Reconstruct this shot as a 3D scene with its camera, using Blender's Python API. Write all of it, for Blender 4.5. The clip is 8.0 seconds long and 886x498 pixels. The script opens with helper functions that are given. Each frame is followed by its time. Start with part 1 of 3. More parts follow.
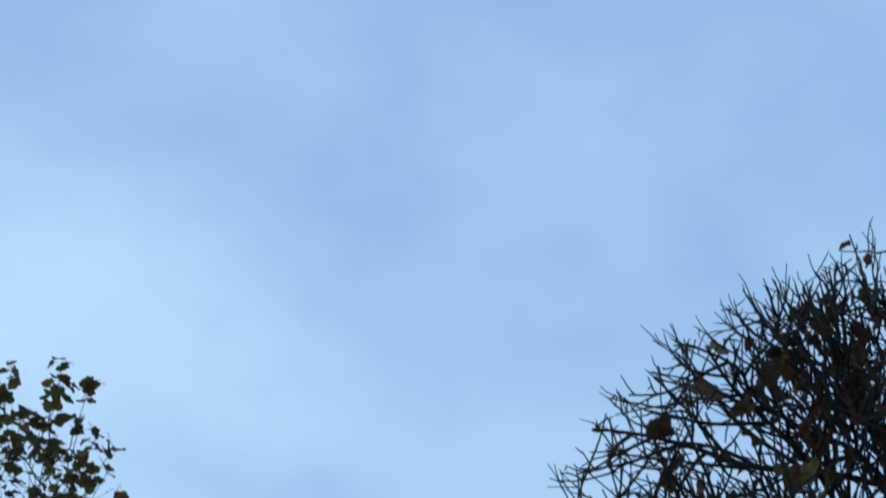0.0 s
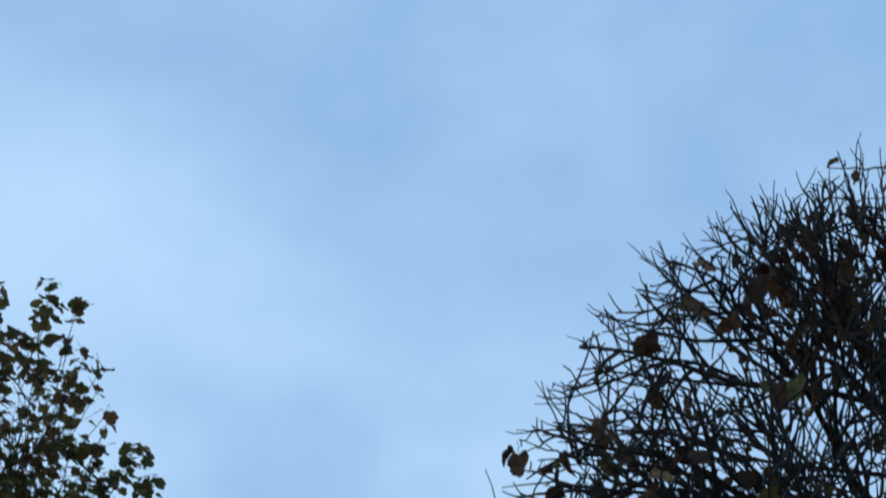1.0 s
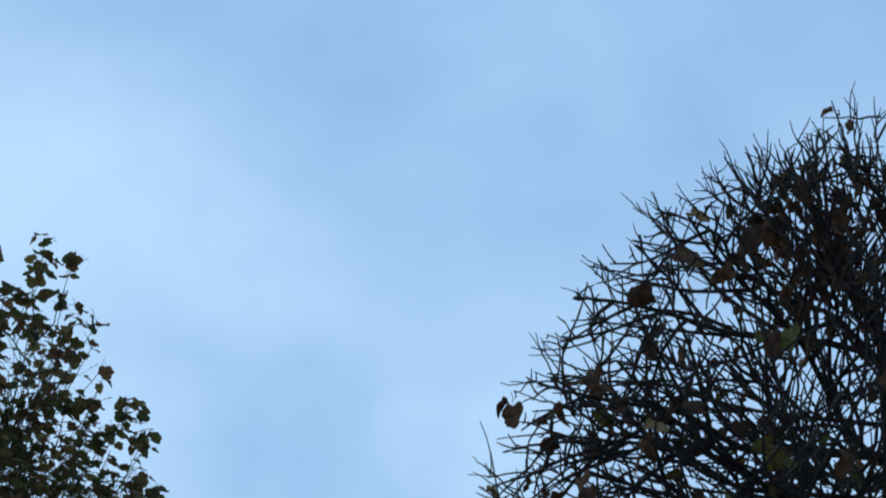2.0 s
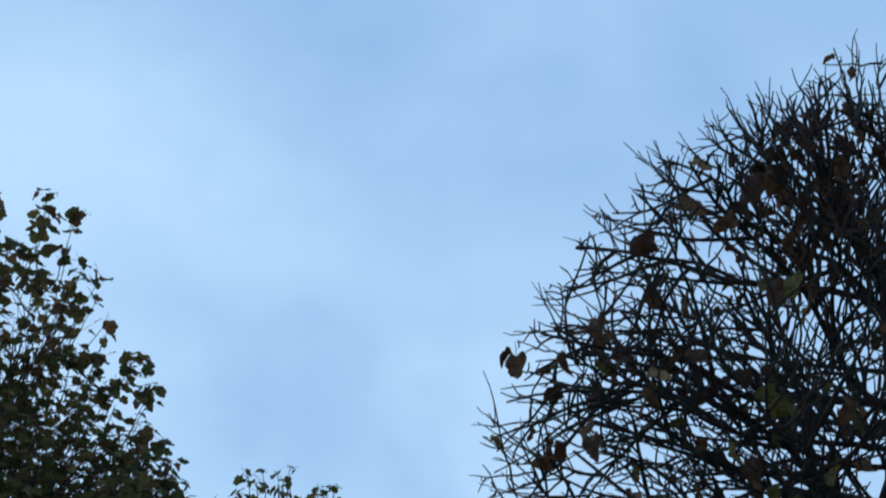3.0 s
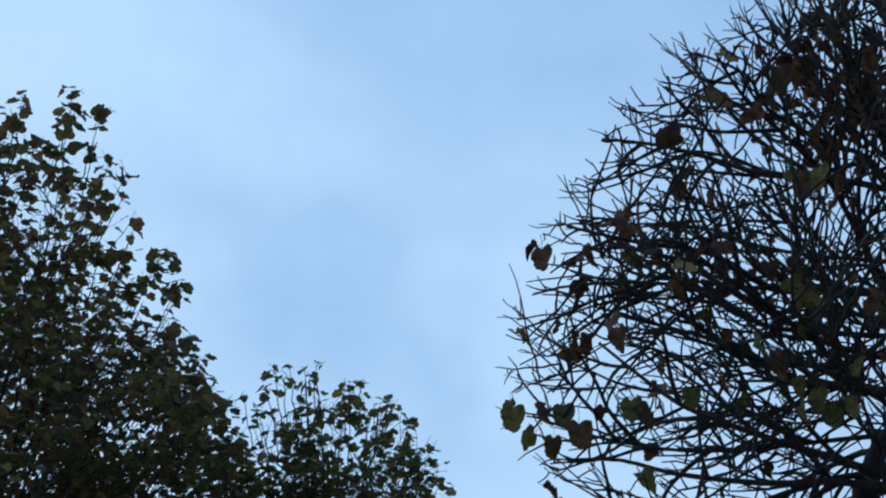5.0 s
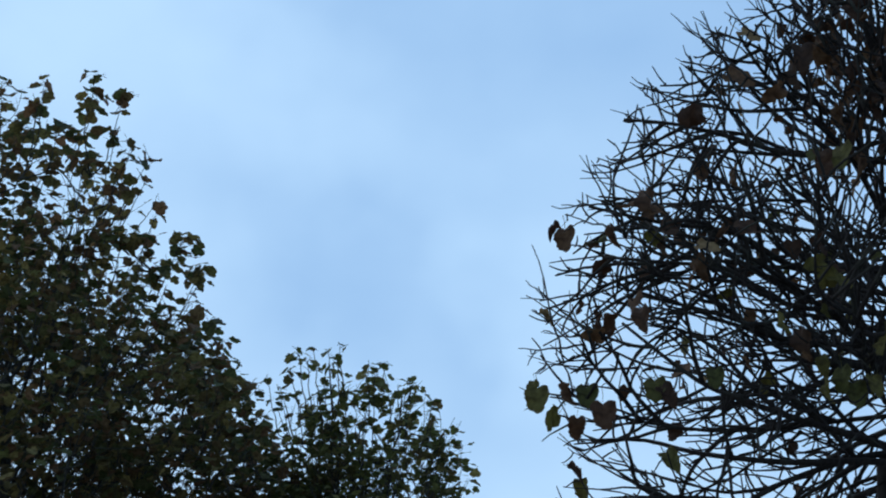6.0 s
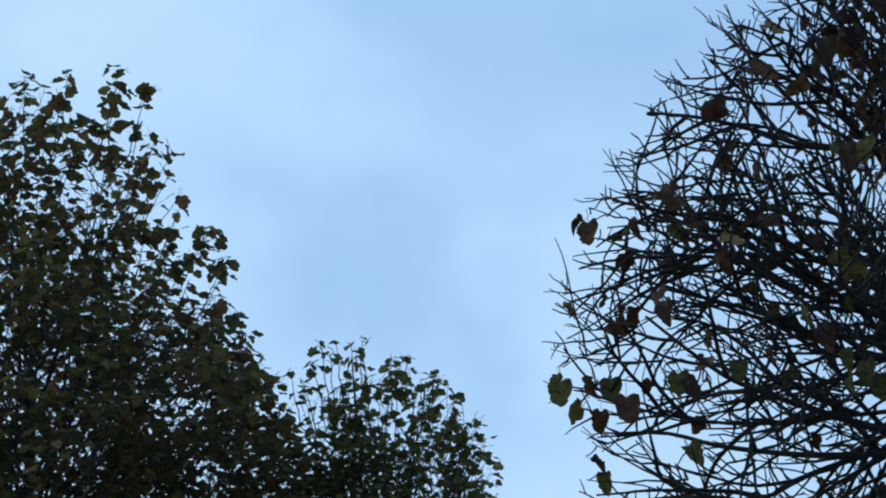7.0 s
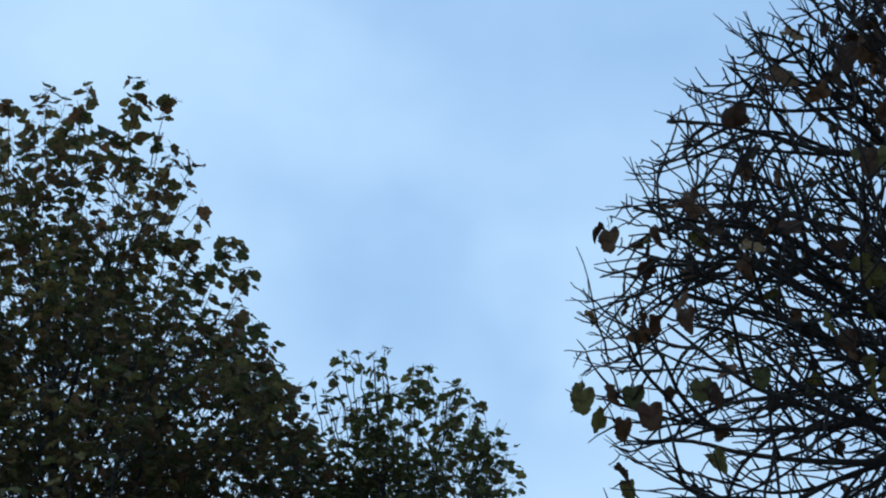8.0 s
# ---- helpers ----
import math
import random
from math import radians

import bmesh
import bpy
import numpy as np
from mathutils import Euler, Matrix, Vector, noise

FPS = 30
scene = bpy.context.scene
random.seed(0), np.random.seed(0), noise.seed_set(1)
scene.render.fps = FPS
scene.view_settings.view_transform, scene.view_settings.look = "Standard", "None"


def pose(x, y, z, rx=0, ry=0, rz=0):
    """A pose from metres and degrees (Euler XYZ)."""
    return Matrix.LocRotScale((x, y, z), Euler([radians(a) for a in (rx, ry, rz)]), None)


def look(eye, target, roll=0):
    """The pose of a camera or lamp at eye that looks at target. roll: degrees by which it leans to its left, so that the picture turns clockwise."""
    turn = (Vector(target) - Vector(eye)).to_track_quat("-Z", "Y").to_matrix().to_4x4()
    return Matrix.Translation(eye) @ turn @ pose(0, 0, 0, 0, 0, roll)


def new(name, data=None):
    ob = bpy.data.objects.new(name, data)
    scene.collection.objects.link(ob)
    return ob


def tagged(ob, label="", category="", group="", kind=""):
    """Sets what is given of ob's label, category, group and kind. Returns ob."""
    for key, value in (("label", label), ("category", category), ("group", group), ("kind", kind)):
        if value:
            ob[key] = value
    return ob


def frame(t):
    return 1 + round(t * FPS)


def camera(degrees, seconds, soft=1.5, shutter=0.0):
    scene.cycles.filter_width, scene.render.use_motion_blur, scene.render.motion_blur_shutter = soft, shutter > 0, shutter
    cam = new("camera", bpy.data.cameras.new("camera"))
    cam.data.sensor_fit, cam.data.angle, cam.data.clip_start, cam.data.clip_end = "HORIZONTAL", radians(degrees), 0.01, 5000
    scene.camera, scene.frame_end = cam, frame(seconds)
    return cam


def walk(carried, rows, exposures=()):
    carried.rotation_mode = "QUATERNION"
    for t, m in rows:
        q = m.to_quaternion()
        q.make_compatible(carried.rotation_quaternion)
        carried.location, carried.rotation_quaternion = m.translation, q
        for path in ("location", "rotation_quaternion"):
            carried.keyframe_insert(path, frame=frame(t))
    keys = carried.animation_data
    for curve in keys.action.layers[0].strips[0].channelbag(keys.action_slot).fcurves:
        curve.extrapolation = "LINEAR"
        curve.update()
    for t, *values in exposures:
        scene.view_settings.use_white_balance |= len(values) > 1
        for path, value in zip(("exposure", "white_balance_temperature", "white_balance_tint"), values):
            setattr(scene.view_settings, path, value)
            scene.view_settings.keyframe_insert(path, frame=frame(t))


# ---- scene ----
# camera: carried, tilting down and panning a little, swaying a few centimetres
cam = camera(25.0, 8.0, soft=2.0, shutter=0.9)
TURNS = [  # seconds, yaw, pitch up, roll, eye
    (0.0, -0.507, 33.321, -0.656, -0.019, -0.053, 1.630),
    (0.5, -0.663, 32.295, -0.654, -0.011, -0.033, 1.626),
    (1.0, -0.729, 31.086, -0.443, -0.009, -0.026, 1.626),
    (1.5, -0.754, 30.359, -0.285, -0.006, -0.017, 1.627),
    (3.0, -0.387, 28.408, 0.253, 0.001, -0.003, 1.621),
    (3.5, -0.240, 27.581, 0.273, 0.002, -0.001, 1.613),
    (4.0, -0.207, 26.717, 0.019, 0.000, -0.004, 1.598),
    (4.5, 0.000, 26.000, 0.000, 0.000, 0.000, 1.600),
    (6.0, 1.108, 24.969, 0.173, 0.000, -0.005, 1.597),
    (6.5, 1.390, 24.849, 0.068, -0.007, -0.008, 1.596),
    (7.0, 1.719, 24.782, -0.002, -0.005, -0.013, 1.594),
    (7.5, 2.091, 24.801, 0.093, -0.007, -0.016, 1.594),
    (8.0, 2.452, 25.032, 0.142, -0.006, -0.020, 1.594),
]
walk(cam, [(t, pose(x, y, z, 90 + pitch, roll, yaw)) for t, yaw, pitch, roll, x, y, z in TURNS],
     [(0.0, -0.04), (1.0, -0.06), (2.0, -0.02), (4.0, 0.0), (8.0, 0.04)])

# ---- sky and light: a blue-grey overcast evening ----
world = bpy.data.worlds.new("overcast_sky")
scene.world = world
world.use_nodes = True
wn, wl = world.node_tree.nodes, world.node_tree.links
wn.clear()
w_out = wn.new("ShaderNodeOutputWorld")
sky = wn.new("ShaderNodeTexSky")
sky.sky_type = "NISHITA"
sky.sun_disc = False
sky.sun_elevation, sky.sun_rotation = radians(42), radians(-60)
bg_sky = wn.new("ShaderNodeBackground")
bg_sky.inputs["Strength"].default_value = 0.06
wl.new(sky.outputs["Color"], bg_sky.inputs["Color"])
coord = wn.new("ShaderNodeTexCoord")


def cloud_noise(scale, detail, rough, offset):
    shift = wn.new("ShaderNodeMapping")
    shift.inputs["Location"].default_value = offset
    shift.inputs["Scale"].default_value = (1.0, 1.0, 1.5)
    n = wn.new("ShaderNodeTexNoise")
    n.inputs["Scale"].default_value = scale
    n.inputs["Detail"].default_value = detail
    n.inputs["Roughness"].default_value = rough
    wl.new(coord.outputs["Generated"], shift.inputs["Vector"])
    wl.new(shift.outputs["Vector"], n.inputs["Vector"])
    return n.outputs["Fac"]


def w_math(op, a, b):
    n = wn.new("ShaderNodeMath")
    n.operation = op
    for k, v in enumerate((a, b)):
        if isinstance(v, (int, float)):
            n.inputs[k].default_value = v
        else:
            wl.new(v, n.inputs[k])
    return n.outputs["Value"]


big = cloud_noise(5.0, 3.0, 0.5, (0.3, 0.1, 0.55))
small = cloud_noise(17.0, 4.0, 0.5, (2.0, 0.4, 0.0))
mixed = w_math("ADD", w_math("MULTIPLY", big, 0.82), w_math("MULTIPLY", small, 0.18))
split = wn.new("ShaderNodeSeparateXYZ")
wl.new(coord.outputs["Generated"], split.inputs["Vector"])
lean_x = w_math("MULTIPLY", split.outputs["X"], -0.26)
lean_z = w_math("MULTIPLY", w_math("SUBTRACT", split.outputs["Z"], 0.5), -0.70)
mixed = w_math("ADD", w_math("ADD", w_math("MULTIPLY", mixed, 0.50), 0.25), w_math("ADD", lean_x, lean_z))
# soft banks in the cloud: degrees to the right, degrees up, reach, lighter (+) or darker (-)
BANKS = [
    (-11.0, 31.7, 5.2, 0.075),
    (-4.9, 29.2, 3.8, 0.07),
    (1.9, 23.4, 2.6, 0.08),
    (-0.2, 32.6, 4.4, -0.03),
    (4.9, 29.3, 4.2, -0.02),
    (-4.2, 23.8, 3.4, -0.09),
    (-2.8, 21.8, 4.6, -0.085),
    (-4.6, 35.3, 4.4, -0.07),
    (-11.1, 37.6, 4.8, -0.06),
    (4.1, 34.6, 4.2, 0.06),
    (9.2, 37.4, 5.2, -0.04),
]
stir = wn.new("ShaderNodeTexNoise")
stir.inputs["Scale"].default_value, stir.inputs["Detail"].default_value = 9.0, 3.0
wl.new(coord.outputs["Generated"], stir.inputs["Vector"])
stirred = wn.new("ShaderNodeMix")
stirred.data_type, stirred.blend_type = "RGBA", "LINEAR_LIGHT"
stirred.inputs["Factor"].default_value = 0.10
wl.new(coord.outputs["Generated"], stirred.inputs["A"])
wl.new(stir.outputs["Color"], stirred.inputs["B"])
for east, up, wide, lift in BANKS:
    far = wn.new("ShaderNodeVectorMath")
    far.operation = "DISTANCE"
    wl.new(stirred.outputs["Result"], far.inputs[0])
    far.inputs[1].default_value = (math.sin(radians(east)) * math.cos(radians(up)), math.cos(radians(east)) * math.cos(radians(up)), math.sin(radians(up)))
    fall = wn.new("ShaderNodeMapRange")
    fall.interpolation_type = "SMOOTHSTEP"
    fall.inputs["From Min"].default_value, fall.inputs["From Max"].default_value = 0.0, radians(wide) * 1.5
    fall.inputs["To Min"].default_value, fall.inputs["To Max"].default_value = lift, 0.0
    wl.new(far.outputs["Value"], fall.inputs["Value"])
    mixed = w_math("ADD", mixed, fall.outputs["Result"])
ramp = wn.new("ShaderNodeValToRGB")
ramp.color_ramp.interpolation = "LINEAR"
ramp.color_ramp.elements[0].position, ramp.color_ramp.elements[0].color = 0.30, (0.262, 0.480, 0.820, 1)
ramp.color_ramp.elements[1].position, ramp.color_ramp.elements[1].color = 0.68, (0.527, 0.785, 1.085, 1)
wl.new(mixed, ramp.inputs["Fac"])
bg_cloud = wn.new("ShaderNodeBackground")
wl.new(ramp.outputs["Color"], bg_cloud.inputs["Color"])
bg_cloud.inputs["Strength"].default_value = 1.0
w_mix = wn.new("ShaderNodeMixShader")
w_mix.inputs["Fac"].default_value = 0.94
wl.new(bg_sky.outputs["Background"], w_mix.inputs[1])
wl.new(bg_cloud.outputs["Background"], w_mix.inputs[2])
wl.new(w_mix.outputs["Shader"], w_out.inputs["Surface"])

sun_data = bpy.data.lights.new("sun", "SUN")
sun_data.energy, sun_data.angle, sun_data.color = 0.5, radians(30), (1.0, 0.95, 0.88)
sun = new("sun", sun_data)
sun.matrix_world = look((-14.0, 14.0, 20.0), (0.0, 6.0, 4.0))


# ---- materials ----
def mat_base(name):
    m = bpy.data.materials.new(name)
    m.use_nodes = True
    return m, m.node_tree.nodes, m.node_tree.links, m.node_tree.nodes["Principled BSDF"]


def noise_node(n, scale, detail=4.0, rough=0.55):
    x = n.new("ShaderNodeTexNoise")
    x.inputs["Scale"].default_value = scale
    x.inputs["Detail"].default_value = detail
    x.inputs["Roughness"].default_value = rough
    return x


def ramp_node(n, stops):
    x = n.new("ShaderNodeValToRGB")
    while len(x.color_ramp.elements) < len(stops):
        x.color_ramp.elements.new(0.5)
    for e, (p, c) in zip(x.color_ramp.elements, stops):
        e.position, e.color = p, (*c, 1)
    return x


def bark(name, dark, light, lichen, scale):
    """Ridged bark: two scales of colour, lichen spots and relief."""
    m, n, l, bsdf = mat_base(name)
    at = n.new("ShaderNodeTexCoord")
    squash = n.new("ShaderNodeMapping")
    squash.inputs["Scale"].default_value = (1.0, 1.0, 0.3)
    l.new(at.outputs["Object"], squash.inputs["Vector"])
    ridge, blot = noise_node(n, scale), noise_node(n, scale * 0.16, 3.0)
    l.new(squash.outputs["Vector"], ridge.inputs["Vector"])
    l.new(at.outputs["Object"], blot.inputs["Vector"])
    base = ramp_node(n, [(0.35, dark), (0.7, light)])
    l.new(ridge.outputs["Fac"], base.inputs["Fac"])
    spots = ramp_node(n, [(0.52, (0, 0, 0)), (0.68, (0.75, 0.75, 0.75))])
    l.new(blot.outputs["Fac"], spots.inputs["Fac"])
    mix = n.new("ShaderNodeMix")
    mix.data_type = "RGBA"
    l.new(spots.outputs["Color"], mix.inputs["Factor"])
    l.new(base.outputs["Color"], mix.inputs["A"])
    mix.inputs["B"].default_value = (*lichen, 1)
    l.new(mix.outputs["Result"], bsdf.inputs["Base Color"])
    bsdf.inputs["Roughness"].default_value = 0.9
    bsdf.inputs["Specular IOR Level"].default_value = 0.2
    bump = n.new("ShaderNodeBump")
    bump.inputs["Strength"].default_value = 0.5
    bump.inputs["Distance"].default_value = 0.004
    l.new(ridge.outputs["Fac"], bump.inputs["Height"])
    l.new(bump.outputs["Normal"], bsdf.inputs["Normal"])
    return m


def leaf_material(name, colours, through_light, per_object):
    """A leaf: colour differs from leaf to leaf, with blotches and veins; thin enough to let light through."""
    m, n, l, bsdf = mat_base(name)
    if per_object:
        pick = n.new("ShaderNodeObjectInfo").outputs["Random"]
    else:
        pick = n.new("ShaderNodeNewGeometry").outputs["Random Per Island"]
    stops = [((i + 0.5) / len(colours), c) for i, c in enumerate(colours)]
    hue = ramp_node(n, stops)
    l.new(pick, hue.inputs["Fac"])
    at = n.new("ShaderNodeTexCoord")
    blotch, fine = noise_node(n, 3.2 if per_object else 26.0, 4.0, 0.6), noise_node(n, 16.0 if per_object else 150.0, 3.0)
    for x in (blotch, fine):
        l.new(at.outputs["Object"], x.inputs["Vector"])
    spot = ramp_node(n, [(0.40, (1, 1, 1)), (0.66, (0.36, 0.28, 0.20))])
    l.new(blotch.outputs["Fac"], spot.inputs["Fac"])
    mul = n.new("ShaderNodeMix")
    mul.data_type, mul.blend_type = "RGBA", "MULTIPLY"
    mul.inputs["Factor"].default_value = 0.8
    l.new(hue.outputs["Color"], mul.inputs["A"])
    l.new(spot.outputs["Color"], mul.inputs["B"])
    l.new(mul.outputs["Result"], bsdf.inputs["Base Color"])
    bsdf.inputs["Roughness"].default_value = 0.7
    bsdf.inputs["Specular IOR Level"].default_value = 0.3
    bump = n.new("ShaderNodeBump")
    bump.inputs["Strength"].default_value = 0.3
    bump.inputs["Distance"].default_value = 0.002
    l.new(fine.outputs["Fac"], bump.inputs["Height"])
    l.new(bump.outputs["Normal"], bsdf.inputs["Normal"])
    glow = n.new("ShaderNodeBsdfTranslucent")
    l.new(mul.outputs["Result"], glow.inputs["Color"])
    mix = n.new("ShaderNodeMixShader")
    mix.inputs["Fac"].default_value = through_light
    l.new(bsdf.outputs["BSDF"], mix.inputs[1])
    l.new(glow.outputs["BSDF"], mix.inputs[2])
    l.new(mix.outputs["Shader"], n["Material Output"].inputs["Surface"])
    return m


LIME_BARK = bark("lime_bark", (0.015, 0.0108, 0.0090), (0.034, 0.0260, 0.0215), (0.050, 0.048, 0.036), 60.0)
MAPLE_BARK = bark("maple_bark", (0.020, 0.018, 0.015), (0.060, 0.052, 0.043), (0.085, 0.088, 0.066), 40.0)
BROWNS = [(0.055, 0.026, 0.013), (0.095, 0.044, 0.020), (0.140, 0.070, 0.030)]
GREENS = [(0.070, 0.070, 0.016), (0.100, 0.090, 0.020), (0.130, 0.108, 0.026)]
TANS = [(0.290, 0.185, 0.085), (0.360, 0.230, 0.100)]
BROWN_LEAF, BROWN_LEAVES = leaf_material("dry_brown_leaf", BROWNS, 0.30, True), leaf_material("dry_brown_foliage", BROWNS, 0.30, False)
GREEN_LEAF, GREEN_LEAVES = leaf_material("fading_green_leaf", GREENS, 0.36, True), leaf_material("fading_green_foliage", GREENS, 0.36, False)
TAN_LEAF, TAN_LEAVES = leaf_material("pale_tan_leaf", TANS, 0.40, True), leaf_material("pale_tan_foliage", TANS, 0.40, False)
RUSSET = [(0.080, 0.088, 0.031), (0.132, 0.134, 0.042), (0.190, 0.112, 0.048), (0.132, 0.124, 0.042), (0.280, 0.200, 0.065), (0.088, 0.094, 0.035), (0.155, 0.100, 0.044), (0.185, 0.100, 0.048)]
OLIVE = [(0.095, 0.110, 0.036), (0.150, 0.160, 0.048), (0.120, 0.128, 0.042), (0.185, 0.175, 0.055), (0.290, 0.235, 0.075), (0.105, 0.118, 0.040), (0.170, 0.118, 0.050), (0.140, 0.150, 0.046)]
RUSSET_LEAF, RUSSET_LEAVES = leaf_material("russet_maple_leaf", RUSSET, 0.5, True), leaf_material("russet_maple_foliage", RUSSET, 0.5, False)
OLIVE_LEAF, OLIVE_LEAVES = leaf_material("olive_maple_leaf", OLIVE, 0.5, True), leaf_material("olive_maple_foliage", OLIVE, 0.5, False)


# invented surface for the unseen ground, pale so it lights the leaves from below
def ground_material():
    m, n, l, bsdf = mat_base("pale_bounce_ground")
    at = n.new("ShaderNodeTexCoord")
    a, b = noise_node(n, 0.35, 4.0), noise_node(n, 45.0, 5.0)
    for x in (a, b):
        l.new(at.outputs["Object"], x.inputs["Vector"])
    ca = ramp_node(n, [(0.35, (0.26, 0.245, 0.22)), (0.65, (0.36, 0.34, 0.31))])
    cb = ramp_node(n, [(0.3, (0.62, 0.6, 0.58)), (0.7, (1, 1, 1))])
    l.new(a.outputs["Fac"], ca.inputs["Fac"])
    l.new(b.outputs["Fac"], cb.inputs["Fac"])
    mul = n.new("ShaderNodeMix")
    mul.data_type, mul.blend_type = "RGBA", "MULTIPLY"
    mul.inputs["Factor"].default_value = 1.0
    l.new(ca.outputs["Color"], mul.inputs["A"])
    l.new(cb.outputs["Color"], mul.inputs["B"])
    l.new(mul.outputs["Result"], bsdf.inputs["Base Color"])
    bsdf.inputs["Roughness"].default_value = 0.9
    bump = n.new("ShaderNodeBump")
    bump.inputs["Distance"].default_value = 0.03
    l.new(b.outputs["Fac"], bump.inputs["Height"])
    l.new(bump.outputs["Normal"], bsdf.inputs["Normal"])
    return m


BOUNCE_GROUND = ground_material()


# ---- building helpers ----
class Mesh:
    """Vertices and faces gathered for one mesh."""

    def __init__(self):
        self.v, self.f = [], []

    def tube(self, pts, radii, sides=5):
        """A tapered branch along pts, closed at its end."""
        start = len(self.v)
        u = None
        for i, p in enumerate(pts):
            a = pts[min(i + 1, len(pts) - 1)] - pts[max(i - 1, 0)]
            a.normalize()
            if u is None:
                u = a.cross(Vector((0.37, 0.61, 0.7)))
            u = u - a * u.dot(a)
            if u.length < 1e-4:
                u = a.cross(Vector((1, 0.2, 0)))
            u.normalize()
            w = a.cross(u)
            for k in range(sides):
                g = 2 * math.pi * k / sides
                self.v.append(p + (u * math.cos(g) + w * math.sin(g)) * radii[i])
        for i in range(len(pts) - 1):
            for k in range(sides):
                a, b = start + i * sides + k, start + i * sides + (k + 1) % sides
                self.f.append((a, b, b + sides, a + sides))
        self.f.append(tuple(start + (len(pts) - 1) * sides + k for k in range(sides)))

    def add(self, verts, faces, m):
        start = len(self.v)
        self.v += [m @ v for v in verts]
        self.f += [tuple(start + i for i in f) for f in faces]

    def data(self, name, material, smooth=True):
        d = bpy.data.meshes.new(name)
        d.from_pydata([tuple(v) for v in self.v], [], self.f)
        d.materials.append(material)
        if smooth:
            d.polygons.foreach_set("use_smooth", [True] * len(d.polygons))
        d.update()
        return d


def part(name, mesh, material, parent, label="", kind="", smooth=True):
    ob = new(name, mesh.data(name, material, smooth))
    ob.parent = parent
    if not parent.parent:
        ob.matrix_parent_inverse = Matrix.Translation(-parent.location)
    return tagged(ob, label, kind=kind)


def rand(a, b):
    return random.uniform(a, b)


def jitter(s):
    return Vector((rand(-s, s), rand(-s, s), rand(-s, s)))


def bow(a, b, sag, count, wob):
    """A bent path from a to b, sag metres below the straight line at its middle, with small kinks."""
    pts = []
    for i in range(count + 1):
        t = i / count
        p = a.lerp(b, t)
        p.z -= sag * 4 * t * (1 - t)
        if 0 < i < count:
            p += jitter(wob)
        pts.append(p)
    return pts


def taper(a, b, count, power=1.0):
    return [a + (b - a) * (i / count) ** power for i in range(count + 1)]


def shoot(start, way, length, count, wob, lift):
    """A path that grows from start along way, kinked at its nodes and turning up by lift."""
    pts, d, p = [start.copy()], way.normalized(), start.copy()
    first = (jitter(1.15) + Vector((0, 0, lift))) / count
    second = (jitter(1.15) + Vector((0, 0, lift))) / count
    for i in range(count):
        d = (d + jitter(wob) + first.lerp(second, i / count)).normalized()
        p = p + d * (length / count)
        pts.append(p.copy())
    return pts


def curve(knots, count):
    """A smooth path through the knots, count steps to each stretch."""
    pts, last = [], len(knots) - 1
    for i in range(last):
        a, b, c, d = knots[max(i - 1, 0)], knots[i], knots[i + 1], knots[min(i + 2, last)]
        for k in range(count):
            t = k / count
            pts.append(b + (c - a) * (0.5 * t) + (a * 2 - b * 5 + c * 4 - d) * (0.5 * t * t) + (b * 3 - a - c * 3 + d) * (0.5 * t ** 3))
    return pts + [knots[-1].copy()]


def along(pts, t):
    """The place and the heading at the share t of a path."""
    x = t * (len(pts) - 1)
    i = min(int(x), len(pts) - 2)
    return pts[i].lerp(pts[i + 1], x - i), (pts[i + 1] - pts[i]).normalized()


def aside(d, degrees, turn):
    """A heading that leaves d by degrees, turned about it."""
    u = d.cross(Vector((0, 0, 1)))
    if u.length < 0.1:
        u = d.cross(Vector((1, 0, 0)))
    u.normalize()
    w = d.cross(u)
    a = radians(degrees)
    return d * math.cos(a) + (u * math.cos(turn) + w * math.sin(turn)) * math.sin(a)


def leaf_mesh(outline, fold, curl, wave, ragged=0.0):
    """A leaf of length 1 along +x with its stalk's end at the origin: two halves along the midrib, folded, curled and waved.
    outline: (share of the length, half width) from the base to the tip."""
    verts, faces, n = [], [], len(outline)

    def bent(x, y):
        z = fold * abs(y) - curl * x * x + wave * math.sin(9 * x + 4 * y) * (abs(y) + 0.1) - curl * 0.8 * y * y
        return Vector((x, y * math.cos(fold) * (1 - 0.3 * abs(curl) * abs(y)), z)) + Vector((rand(-ragged, ragged), rand(-ragged, ragged), rand(-ragged, ragged)))
    for i, (x, _) in enumerate(outline):
        verts.append(bent(0.04 + 0.92 * i / (n - 1), 0))
    for s in (1, -1):
        first = len(verts)
        for x, h in outline:
            verts.append(bent(x, s * h))
        for i in range(n - 1):
            q = (i, i + 1, first + i + 1, first + i)
            faces.append(q if s < 0 else q[::-1])
    return verts, faces


HEART = [(0.00, 0.02), (-0.09, 0.18), (-0.06, 0.34), (0.08, 0.45), (0.24, 0.49), (0.34, 0.44), (0.44, 0.48), (0.56, 0.40), (0.64, 0.42), (0.76, 0.30), (0.82, 0.30), (0.91, 0.15), (0.96, 0.02)]
LOBED = [(0.00, 0.05), (-0.07, 0.22), (-0.02, 0.40), (0.12, 0.49), (0.24, 0.46), (0.36, 0.57), (0.50, 0.58), (0.58, 0.45), (0.64, 0.37), (0.77, 0.37), (0.89, 0.27), (0.96, 0.12), (1.00, 0.02)]


